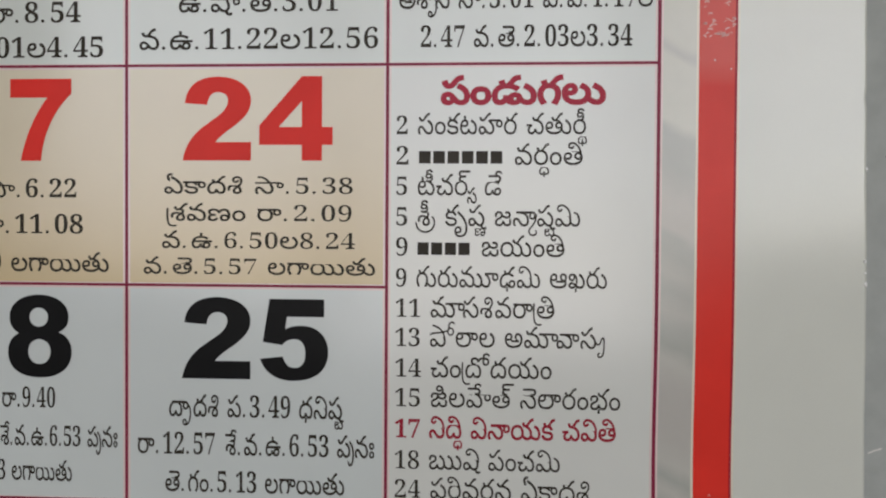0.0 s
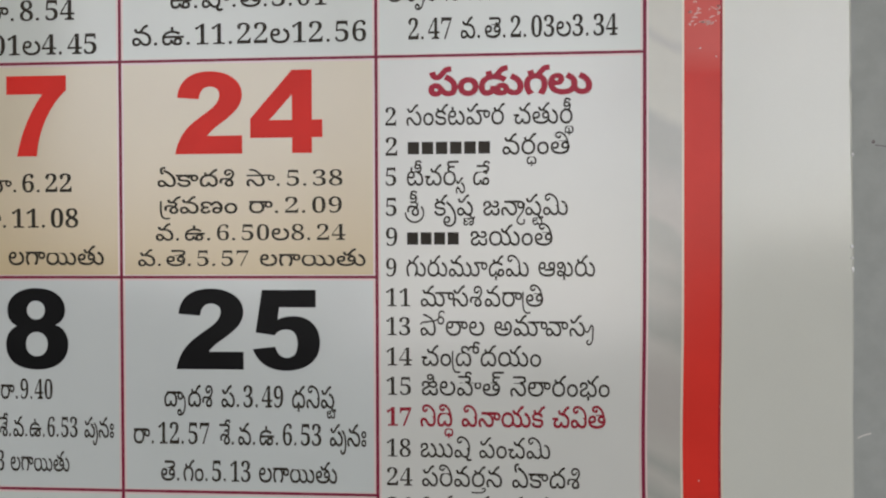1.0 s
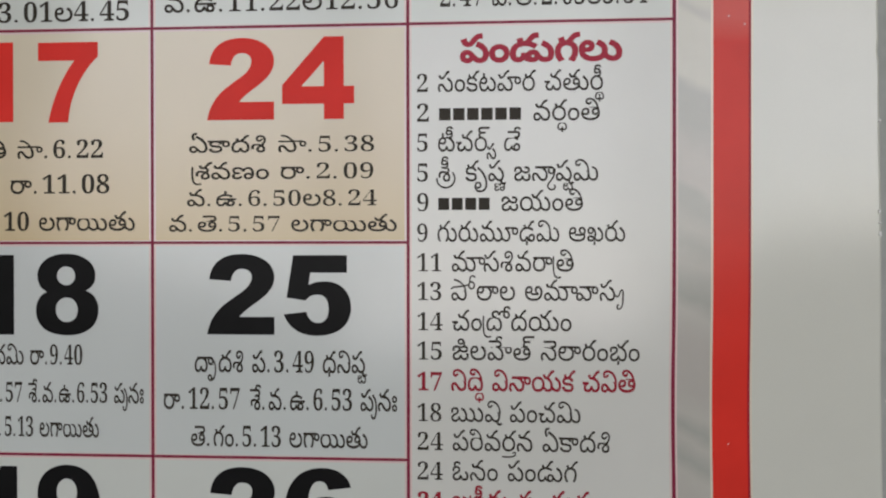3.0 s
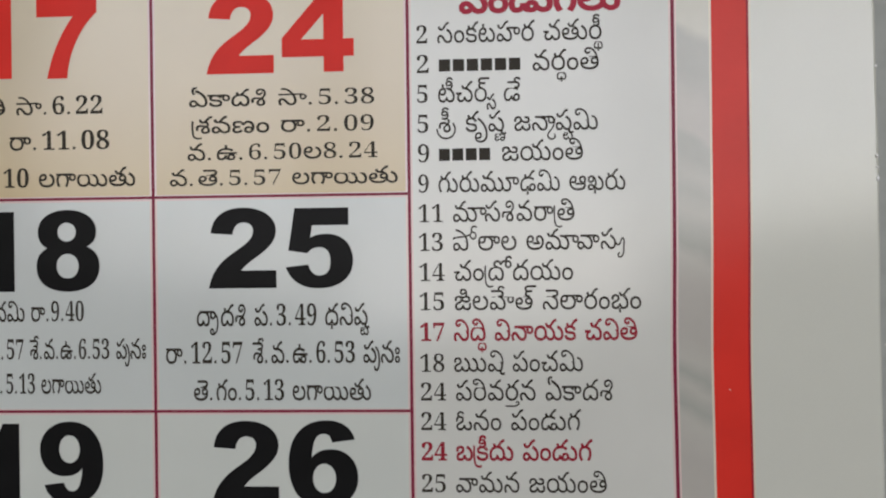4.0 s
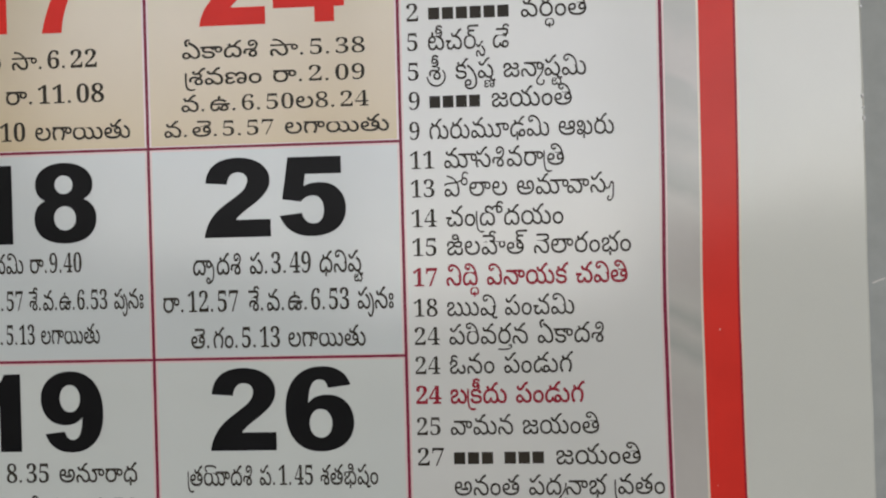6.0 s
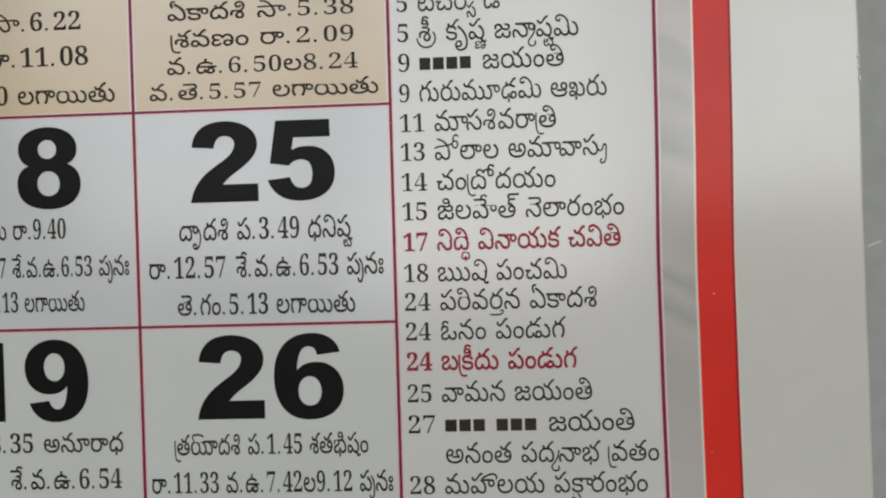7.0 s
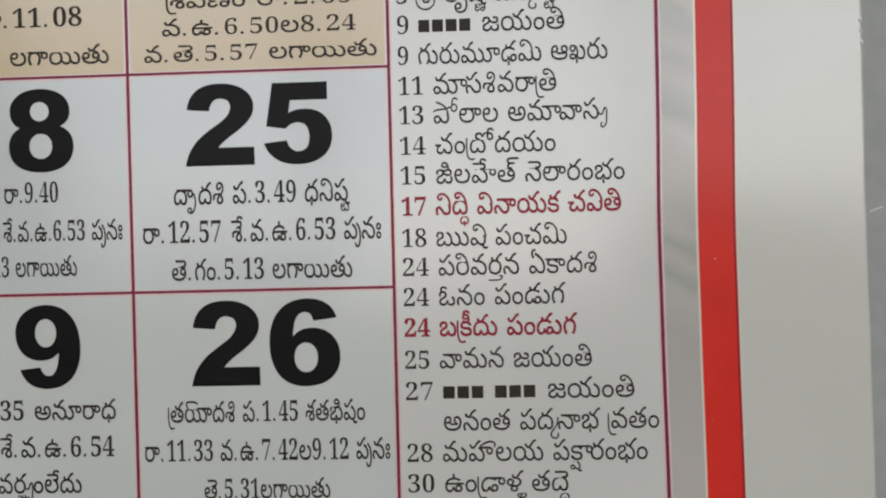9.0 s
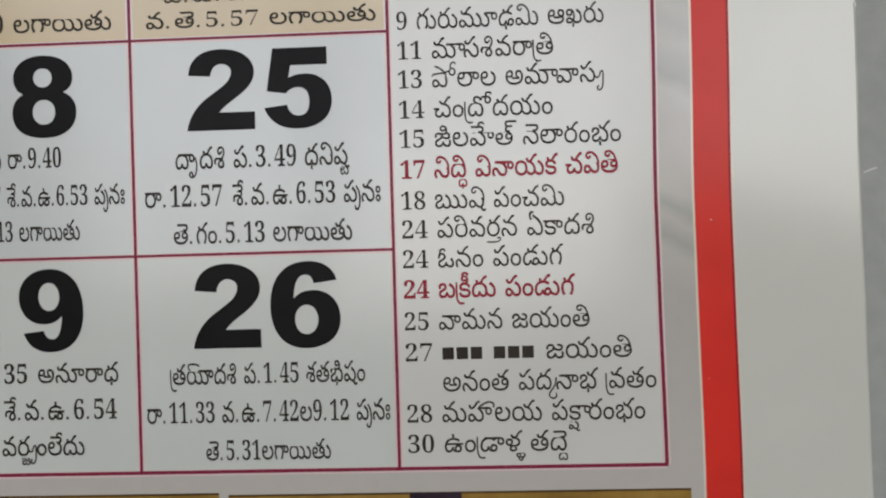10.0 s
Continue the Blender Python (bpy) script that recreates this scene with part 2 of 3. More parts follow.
CHALK = plaster("wall_scratch", (0.75, 0.73, 0.68))
FRAME = plaster("window_frame_paint", (0.6, 0.6, 0.58), 0.4)


# ---- building helpers ----
def mesh_object(name, bm, material, parent=None, label=""):
    me = bpy.data.meshes.new(name)
    bm.to_mesh(me)
    bm.free()
    me.materials.append(material)
    ob = new(name, me)
    if parent:
        ob.parent = parent
    if label:
        ob["label"] = label
    return ob


part = mesh_object


def box(bm, x0, x1, y0, y1, z0, z1):
    v = [bm.verts.new((x, y, z)) for x in (x0, x1) for y in (y0, y1) for z in (z0, z1)]
    for f in ((0, 1, 3, 2), (4, 6, 7, 5), (0, 4, 5, 1), (2, 3, 7, 6), (0, 2, 6, 4), (1, 5, 7, 3)):
        bm.faces.new([v[i] for i in f])
    return bm


def boxes(*all_boxes):
    bm = bmesh.new()
    for b in all_boxes:
        box(bm, *b)
    bmesh.ops.recalc_face_normals(bm, faces=bm.faces)
    return bm


# ---- the room round the calendar ----
WALL_FACE = 0.0012   # the wall just behind the sheet
wall_north = tagged(mesh_object("wall_north", boxes((-2.2, 2.4, WALL_FACE, 0.15, 0, 2.75)), WALL), "grey painted plaster wall behind the hanging calendar", "wall", kind="structure")
tagged(mesh_object("wall_west", boxes((-2.32, -2.2, ROOM_BACK, 0.15, 0, 2.75)), ROOM), "plain cream painted side wall of the room", "wall", kind="structure")
tagged(mesh_object("wall_east", boxes((2.4, 2.52, ROOM_BACK, 0.15, 0, 2.75)), ROOM), "plain cream painted side wall of the room", "wall", kind="structure")
back, deep = ROOM_BACK, ROOM_BACK - 0.15
solid = [(-2.32, BAYS[0][0], deep, back, 0, 2.75), (BAYS[2][1], 2.52, deep, back, 0, 2.75), (BAYS[0][0], BAYS[2][1], deep, back, HEAD_LINE, 2.75)]
solid += [(left, right, deep, back, 0, low) for left, right, low, _ in BAYS]
solid += [(a[1], b[0], deep, back, 0, HEAD_LINE) for a, b in zip(BAYS, BAYS[1:])]
tagged(mesh_object("wall_south", boxes(*solid), ROOM), "plain cream wall, unseen, with three openings added for light", "wall", kind="structure")
tagged(mesh_object("floor", boxes((-2.32, 2.52, ROOM_BACK - 0.15, 0.15, -0.12, 0)), FLOOR), "brown-grey stone floor of the room", "floor", kind="structure")
tagged(mesh_object("ceiling", boxes((-2.32, 2.52, ROOM_BACK - 0.15, 0.15, 2.75, 2.87)), CEILING), "plain white painted ceiling", "ceiling", kind="structure")
# frames round the openings added for light, all out of view
for number, (left, right, low, high) in enumerate(BAYS):
    window = tagged(new("window_%d" % (number + 1)), "unseen window opening added for light, with a pale painted frame", "window", kind="structure")
    window.location = ((left + right) / 2, ROOM_BACK - 0.05, low)
    half, tall = (right - left) / 2, high - low
    for name, b in (("sill", (-half, half, -0.02, 0.07, 0.0, 0.02)), ("head", (-half, half, -0.02, 0.03, tall - 0.02, tall)),
                    ("jamb", (-half, -half + 0.02, -0.02, 0.03, 0.02, tall - 0.02)), ("jamb", (half - 0.02, half, -0.02, 0.03, 0.02, tall - 0.02))):
        part("window_" + name, boxes(b), FRAME, window)

# ---- glyphs of the built-in font, as filled outlines ----
GLYPHS = {}
TICKED = "కగఘచఛఝడఢతథదధనపఫభమయరవశషసహళ"
CONSONANTS = TICKED + "ఖజటఠణబల"
LIFTS = "ాిీెేైొోౌ్"
SIGNS = LIFTS + "ుూృ"
HEAD = 0.45
OPEN = "పఫషస"
ARCHED = "నవసపషమదరతచశ"


def outlines(text):
    curve = bpy.data.curves.new("glyph", "FONT")
    curve.body, curve.size = text, 1.0
    ob = new("glyph", curve)
    bpy.context.view_layer.update()
    flat = ob.to_curve(bpy.context.evaluated_depsgraph_get())
    loops = []
    for spline in flat.splines:
        points, loop = spline.bezier_points, []
        for a, b in zip(points, [*points[1:], points[0]]):
            loop += [(p.x, p.y) for p in interpolate_bezier(a.co, a.handle_right, b.handle_left, b.co, 6)[:-1]]
        clean = [p for n, p in enumerate(loop) if (Vector(p) - Vector(loop[n - 1])).length > 1e-5]
        if len(clean) > 2:
            loops.append(np.array(clean))
    ob.to_curve_clear()
    bpy.data.objects.remove(ob)
    bpy.data.curves.remove(curve)
    return loops


def area(loop):
    x, y = loop.T
    return float((x * np.roll(y, -1) - y * np.roll(x, -1)).sum() / 2)


def glyph(ch):
    """The loops of a character, at size 1, and its advance."""
    if ch not in GLYPHS:
        if "post" not in GLYPHS:
            GLYPHS["post"] = outlines("l")[-1][:, 0].min()
        if ch.isspace():
            GLYPHS[ch] = ([], 0.34)
        else:
            GLYPHS[ch] = (outlines(ch), outlines(ch + "l")[-1][:, 0].min() - GLYPHS["post"])
    return GLYPHS[ch]


def below(loops, top):
    """The loops cut off above a height."""
    kept = []
    for loop in loops:
        out = []
        for a, b in zip(loop, np.roll(loop, -1, 0)):
            if a[1] <= top:
                out.append(a)
            if (a[1] - top) * (b[1] - top) < 0:
                out.append(a + (b - a) * (top - a[1]) / (b[1] - a[1]))
        if len(out) > 2 and abs(area(np.array(out))) > 2e-4:
            kept.append(np.array(out))
    return kept


def thickened(loops, by, upright=1.0, level=1.0):
    """The loops with their edge moved outwards; upright and level strokes may take different shares."""
    if not loops or not by:
        return loops
    sign = math.copysign(1, area(max(loops, key=lambda l: abs(area(l)))))
    out = []
    for loop in loops:
        before, after = loop - np.roll(loop, 1, 0), np.roll(loop, -1, 0) - loop
        before /= np.linalg.norm(before, axis=1)[:, None] + 1e-9
        after /= np.linalg.norm(after, axis=1)[:, None] + 1e-9
        way = before + after
        way /= np.linalg.norm(way, axis=1)[:, None] + 1e-9
        turn = np.clip((way * after).sum(1), 0.6, 1)[:, None]
        out.append(loop + sign * by * np.stack([way[:, 1] * upright, -way[:, 0] * level], 1) / turn)
    return out


def moved(loops, x, y, sx=1.0, sy=1.0):
    return [loop * (sx, sy) + (x, y) for loop in loops]


def stroke(points, half):
    """A round-ended pen stroke through points, as one loop."""
    p = np.array(points, float)
    for _ in range(2):
        p = np.concatenate([p[:1], *[np.stack([0.75 * a + 0.25 * b, 0.25 * a + 0.75 * b]) for a, b in zip(p, p[1:])], p[-1:]])
    way = np.gradient(p, axis=0)
    way /= np.linalg.norm(way, axis=1)[:, None] + 1e-9
    side = np.stack([-way[:, 1], way[:, 0]], 1) * half
    return [np.concatenate([p + side, p[-1:] + way[-1:] * half, (p - side)[::-1], p[:1] - way[:1] * half])]


def typeset(text, bold=0.0, digit_bold=-0.016, gap=0.36, tall=1.0):
    """Lays out a line of Telugu and figures at size 1, as groups of loops; = stands for a bar."""
    groups, x, n = [], 0.0, 0
    while n < len(text):
        ch = text[n]
        groups.append("letter")
        if ch == " ":
            groups[-1] = None
            x, n = x + 0.34, n + 1
        elif ch in "0123456789":
            loops, wide = glyph(chr(0x1D7CE + int(ch)))
            loops = thickened(loops, digit_bold, 1.0, 0.3)
            groups.append(moved(thickened(loops, bold), x, 0, 1.0, tall))
            x, n = x + wide, n + 1
        elif ch == ".":
            dot = [np.array([(math.cos(a), math.sin(a)) for a in np.linspace(0, 2 * math.pi, 14)[:-1]]) * (0.052 + bold)]
            groups.append(moved(dot, x + 0.12, 0.05))
            x, n = x + gap, n + 1
        elif ch == "=":
            groups.append([np.array([(x, 0.04), (x + 0.44, 0.04), (x + 0.44, 0.46), (x, 0.46)])])
            x, n = x + 0.54, n + 1
        elif ch in CONSONANTS:
            under, n = [], n + 1
            while n + 1 < len(text) and text[n] == "్" and text[n + 1] in CONSONANTS:
                under.append(text[n + 1])
                n += 2
            sign = text[n] if n < len(text) and text[n] in SIGNS else ""
            n += len(sign)
            loops, wide = glyph(ch)
            if "ర" in under and ch != "శ":
                groups.append(moved(stroke([(0.03, 0.50), (0.02, 0.25), (0.03, 0.02), (0.06, -0.12), (0.13, -0.20), (0.22, -0.22), (0.32, -0.20)], 0.03 + bold), x, 0))
                x += 0.11
            elif ch == "శ" and "ర" in under and sign:
                bowl = [(0.39 + 0.37 * math.cos(a), 0.10 + 0.32 * math.sin(a)) for a in np.linspace(math.pi, 2.22 * math.pi, 18)]
                groups.append(moved(stroke(bowl, 0.032 + bold), x - 0.06, 0))
            elif ch == "శ" and "ర" in under:
                groups.append(moved(stroke([(0.03, 0.50), (0.02, 0.25), (0.03, 0.02), (0.06, -0.12), (0.13, -0.20), (0.22, -0.22), (0.32, -0.20)], 0.03 + bold), x, 0))
                x += 0.11
            if sign and (ch in OPEN and sign in "ాిో" or ch in "శవనమ" and sign == "ి"):
                loops = below(loops, 0.34)
            elif sign and sign in LIFTS and ch in TICKED and not (sign == "ా" and ch in "మహ"):
                loops = below(loops, HEAD)
            groups.append(moved(thickened(loops, bold), x, 0))
            for low_one in under:
                if low_one == "య":
                    hook = [(-0.02, 0.20), (0.06, 0.12), (0.15, 0.18), (0.20, 0.33), (0.27, 0.38), (0.32, 0.28), (0.30, 0.10), (0.30, -0.12), (0.22, -0.27), (0.09, -0.29), (0.05, -0.19), (0.12, -0.14)]
                    groups.append(moved(stroke(hook, 0.03 + bold), x + wide - 0.02, 0))
                elif low_one == "మ":
                    tail = [(0.16, 0.40), (0.13, 0.20), (0.03, 0.04), (-0.10, -0.08), (-0.15, -0.20), (-0.06, -0.30), (0.08, -0.31), (0.17, -0.24), (0.14, -0.14)]
                    groups.append(moved(stroke(tail, 0.03 + bold), x + wide + (0.10 if sign == "ా" else 0.0), 0))
                elif low_one == "వ":
                    groups.append(moved(stroke([(0.28, 0.36), (0.36, 0.22), (0.36, -0.04), (0.26, -0.25), (0.08, -0.29), (-0.02, -0.20), (0.05, -0.10), (0.15, -0.14), (0.16, -0.23)], 0.03 + bold), x + wide, 0))
                elif low_one == "స":
                    some, _ = glyph("స")
                    groups.append(moved(thickened(some, 0.012 + bold), x + wide - 0.06, -0.27, 0.60, 0.74))
                elif low_one == "త":
                    groups.append(moved(stroke([(0.04, -0.19), (0.20, -0.20), (0.38, -0.20), (0.52, -0.17), (0.60, -0.09), (0.54, -0.03), (0.46, -0.07)], 0.026 + bold), x, 0))
                elif low_one in "షళ":
                    some, across = glyph(low_one)
                    some = below(some, HEAD)
                    groups.append(moved(thickened(some, 0.012 + bold), x + wide - (0.54 if low_one == "ష" else 0.22), -0.32, 0.62, 0.58))
                elif low_one != "ర":
                    some, across = glyph(low_one)
                    some = below(some, HEAD)
                    groups.append(moved(thickened(some, 0.012 + bold), x + wide - across * 0.56 + (0.10 if sign == "ా" else 0.02), -0.06 - 0.27, 0.56, 0.54))
            left = x
            x += wide + {"య": 0.30, "మ": 0.0 if sign else 0.12, "వ": 0.22, "స": 0.30}.get(under[-1] if under else "", 0)
            if sign and not (ch == "య" and sign == "ి"):
                loops, wide = glyph(sign)
                sx, sy = (-0.07, -0.03) if sign == "ి" else (0.12, 0.0) if sign == "ా" and ch == "మ" else (0.0, 0.0)
                if sign == "ా" and under and under[-1] in "మవ":
                    sx -= 0.20 if under[-1] == "వ" else 0.0
                elif under and sign == "ా" and "ర" not in under:
                    sx += 0.14
                if sign == "్" and under:
                    sx -= 0.34
                if ch in OPEN and sign == "ీ":
                    sy = 0.05
                if sign == "ి" and ch in ARCHED:
                    # the vowel's arch springs from the body's right side and curls in at its other end
                    path = [(-0.085, 0.24), (-0.10, 0.42), (-0.19, 0.62), (-0.365, 0.74), (-0.535, 0.71), (-0.56, 0.60), (-0.43, 0.54), (-0.375, 0.61)]
                    if ch in "వనమసష":
                        base = -0.36 if ch == "మ" else 0.02 if ch == "ష" else 0.0
                        path = [(base + px, py) for px, py in ((-0.075, 0.26), (-0.07, 0.40), (-0.13, 0.56), (-0.27, 0.68), (-0.43, 0.72), (-0.56, 0.66), (-0.57, 0.55), (-0.48, 0.50), (-0.40, 0.57))]
                    if ch == "శ":
                        path = [(-0.15, 0.31), (-0.07, 0.40), (-0.03, 0.53), (-0.09, 0.66), (-0.22, 0.69), (-0.33, 0.62), (-0.32, 0.50), (-0.22, 0.46), (-0.15, 0.54)]
                    loops, wide, sx, sy = stroke(path, 0.034), 0.06 if ch == "శ" else 0.0, 0.0, 0.0
                    if ch == "మ":
                        groups.append(moved(stroke([(0.79, 0.46), (0.88, 0.43), (0.94, 0.38), (0.975, 0.30)], 0.034 + bold), left, 0))
                elif ch in OPEN and sign == "ా":
                    groups.append(moved(stroke([(0.05, 0.44), (0.30, 0.44), (0.62, 0.44), (0.84, 0.45), (0.97, 0.41), (1.0, 0.32), (0.92, 0.24), (0.82, 0.27), (0.80, 0.36), (0.84, 0.43)], 0.03 + bold), left, 0))
                    loops, wide, sx = stroke([(-0.09, 0.27), (-0.13, 0.40), (-0.24, 0.55), (-0.40, 0.67), (-0.56, 0.68)], 0.032), 0.32, 0.0
                elif ch in OPEN and sign == "ో":
                    groups.append(moved(stroke([(0.04, 0.40), (0.10, 0.45), (0.30, 0.47), (0.56, 0.49), (0.76, 0.55)], 0.03 + bold), left, 0))
                    groups.append(moved(stroke([(0.63, 0.26), (0.62, 0.38), (0.52, 0.55), (0.36, 0.66), (0.16, 0.72)], 0.032 + bold), left, 0))
                    ring = [(0.88 + 0.12 * math.cos(a), 0.52 + 0.12 * math.sin(a)) for a in np.linspace(2.2, 2.2 + 2 * math.pi, 14)]
                    groups.append(moved(stroke(ring + [(0.80, 0.70), (0.84, 0.82), (0.94, 0.85), (1.02, 0.80)], 0.03 + bold), left, 0))
                    loops, wide = [], 0.34
                if ch == "య" and sign == "ో":
                    groups.append(moved(stroke([(0.22, 0.50), (0.12, 0.58), (0.14, 0.68), (0.30, 0.71), (0.60, 0.70), (0.74, 0.64)], 0.03 + bold), left, 0))
                    loops, wide = glyph("ా")
                if ch == "హ" and sign == "ే":
                    sx = -0.40
                if ch == "హ" and sign == "ా":
                    loops, wide, sx, sy = stroke([(-0.52, 0.52), (-0.34, 0.62), (-0.12, 0.68), (0.04, 0.64), (0.08, 0.55), (0.04, 0.50)], 0.034), 0.06, 0.0, 0.0
                if ch == "ప" and sign == "ు":
                    loops = stroke([(-0.06, 0.50), (0.06, 0.38), (0.11, 0.16), (0.10, -0.08), (0.02, -0.25), (-0.10, -0.24), (-0.13, -0.14)], 0.036)
                    wide = 0.16
                if loops:
                    groups.append(moved(thickened(loops, bold), x + sx, sy))
                x += wide + (0.22 if ch == "శ" and "ర" in under else 0)
        else:
            loops, wide = glyph(ch)
            groups.append(moved(thickened(loops, bold), x, 0))
            x, n = x + wide, n + 1
    return [g for g in groups if g is None or len(g)]


def filled(groups, depth):
    """A mesh of groups of loops, in the plane of the sheet, filled wherever a group's loops wind round."""
    places, faces = [], []
    for order, loops in enumerate(groups):
        flat = np.concatenate(loops)
        edges, at = [], 0
        for loop in loops:
            edges += [(at + i, at + (i + 1) % len(loop)) for i in range(len(loop))]
            at += len(loop)
        middle, span = flat.mean(0), np.ptp(flat, 0).max()
        unit = (flat - middle) / span
        verts, _, tris, *_ = delaunay_2d_cdt([Vector(p) for p in unit.tolist()], edges, [], 0, 1e-6)
        spots = np.array([[v.x, v.y] for v in verts])
        a = unit[[e[0] for e in edges]]
        b = unit[[e[1] for e in edges]]
        centres = np.array([spots[list(t)].mean(0) for t in tris])
        x, y = centres[:, :1], centres[:, 1:]
        side = (b[:, 0] - a[:, 0]) * (y - a[:, 1]) - (x - a[:, 0]) * (b[:, 1] - a[:, 1])
        up, down = (a[:, 1] <= y) & (b[:, 1] > y) & (side > 0), (a[:, 1] > y) & (b[:, 1] <= y) & (side < 0)
        wound = up.sum(1) - down.sum(1)
        first = len(places)
        places += [(p[0], -depth - 0.000006 * (order % 4), p[1]) for p in spots * span + middle]
        for tri, w in zip(tris, wound):
            if w:
                p, q, r = (spots[i] for i in tri)
                around = (q[0] - p[0]) * (r[1] - p[1]) - (q[1] - p[1]) * (r[0] - p[0])
                faces.append([first + i for i in (tri if around > 0 else tri[::-1])])
    me = bpy.data.meshes.new("print")
    me.from_pydata(places, [], faces)
    bm = bmesh.new()
    bm.from_mesh(me)
    bpy.data.meshes.remove(me)
    bmesh.ops.delete(bm, geom=[v for v in bm.verts if not v.link_faces], context="VERTS")
    return bm


CM = 0.01
INK = 0.00012


def text_line(text, left, right, foot, size, material, parent, label="", bold=0.0, gap=0.36, tall=1.0, thin=-0.011):
    """A printed line from left to right (cm on the sheet) with its letters' feet at foot, letter by letter."""
    letters = []
    for group in typeset(text, bold, thin, gap, tall):
        if isinstance(group, str):
            letters.append([])
        elif group is not None:
            letters[-1].append(group)
    every = np.concatenate([l for w in letters for g in w for l in g])[:, 0]
    stretch = (right - left) / (every.max() - every.min())
    for letter in letters:
        if letter:
            placed = [moved(g, (left - every.min() * stretch) * CM, foot * CM, stretch * CM, size * CM) for g in letter]
            part("printed_letter", filled(placed, INK), material, parent, label)


# Heavy grotesque numerals, drawn with curves.
HEAVY = {
    "1": "M300 480 L300 60 L215 60 C200 120 150 150 90 158 L90 245 L190 228 L190 480",
    "2": "M30 475 C45 385 90 335 150 292 C195 258 235 238 255 205 C280 165 268 122 215 122 C180 122 162 150 158 187 L42 178 C50 90 110 42 215 42 "
         "C320 42 388 95 388 165 C388 225 345 260 300 297 C255 328 225 350 202 380 L388 380 L388 475",
    "4": "M650 475 L650 393 L428 393 L428 292 L650 36 L755 36 L755 300 L810 300 L810 393 L755 393 L755 475 M650 300 L650 165 L530 300",
    "5": "M495 32 L783 32 L783 126 L588 126 L578 193 C605 178 630 173 665 173 C750 173 805 230 805 315 C805 410 735 468 620 468 C530 468 470 425 445 352 "
         "L566 338 C575 375 595 398 628 398 C665 398 685 370 685 322 C685 275 665 245 628 245 C598 245 580 255 562 277 L460 262",
    "6": "M770 155 L655 170 C648 140 638 126 612 126 C570 126 556 175 552 245 C575 215 610 204 650 204 C730 204 785 262 785 345 C785 440 715 495 610 495 "
         "C500 495 434 415 434 280 C434 140 505 58 625 58 C705 58 755 95 770 155 M557 350 C557 392 580 424 615 424 C650 424 673 392 673 350 C673 310 650 277 615 277 C580 277 557 310 557 350",
    "7": "M188 75 L505 75 L505 150 C425 215 352 355 348 483 L242 483 C262 372 312 255 380 168 L188 168",
    "8": "M240 222 C205 205 190 175 190 138 C190 70 250 22 340 22 C435 22 492 70 492 135 C492 175 475 200 442 215 C485 230 508 270 508 315 C508 400 445 450 345 450 "
         "C245 450 182 405 182 320 C182 270 205 235 240 222 M293 138 C293 165 312 187 340 187 C368 187 387 165 387 138 C387 111 368 89 340 89 C312 89 293 111 293 138 "
         "M286 316 C286 352 308 380 343 380 C378 380 400 352 400 316 C400 280 378 252 343 252 C308 252 286 280 286 316",
    "9": "M228 378 L332 366 C340 395 352 410 375 410 C412 410 424 360 428 293 C405 322 372 333 335 333 C262 333 207 280 207 195 C207 110 275 52 365 52 "
         "C480 52 540 140 540 270 C540 400 475 476 365 476 C290 476 245 435 228 378 M309 194 C309 233 331 265 363 265 C395 265 417 233 417 194 C417 155 395 123 363 123 C331 123 309 155 309 194",
}


def drawn(path):
    """Loops from a path of M, L and C steps, y up."""
    loops, here = [], (0, 0)
    for step in path.replace("M", "|M").replace("L", "|L").replace("C", "|C").split("|")[1:]:
        v = [float(n) for n in step[1:].split()]
        ends = list(zip(v[::2], [-y for y in v[1::2]]))
        if step[0] == "M":
            loops.append([ends[0]])
        elif step[0] == "L":
            loops[-1].append(ends[0])
        else:
            loops[-1] += [tuple(p)[:2] for p in interpolate_bezier(Vector((*here, 0)), *(Vector((*e, 0)) for e in ends), 14)[1:]]
        here = ends[-1]
    return [np.array(l[:-1] if l[0] == l[-1] else l) for l in loops]


def numeral(ch, left, right, foot, top, material, parent):
    loops = drawn(HEAVY[ch])
    a, b = np.concatenate(loops).min(0), np.concatenate(loops).max(0)
    sx, sy = (right - left) / (b[0] - a[0]), (top - foot) / (b[1] - a[1])
    return part("numeral", filled([moved(loops, (left - a[0] * sx) * CM, (foot - a[1] * sy) * CM, sx * CM, sy * CM)], INK), material, parent)


def panel(name, left, right, foot, top, depth, material, parent, label=""):
    bm = bmesh.new()
    box(bm, left * CM, right * CM, -depth, -depth + 0.00002, foot * CM, top * CM)
    bmesh.ops.recalc_face_normals(bm, faces=bm.faces)
    return part(name, bm, material, parent, label)


def bow(z):
    """How far the sheet's slack ripple moves its right-hand prints aside at a height (cm)."""
    sag = min(1.0, max(0.0, (-z - 6.0) / 4.5))
    return -0.034 * math.exp(-((z + 3.7) / 1.9) ** 2) + 0.058 * sag * sag * (3 - 2 * sag)


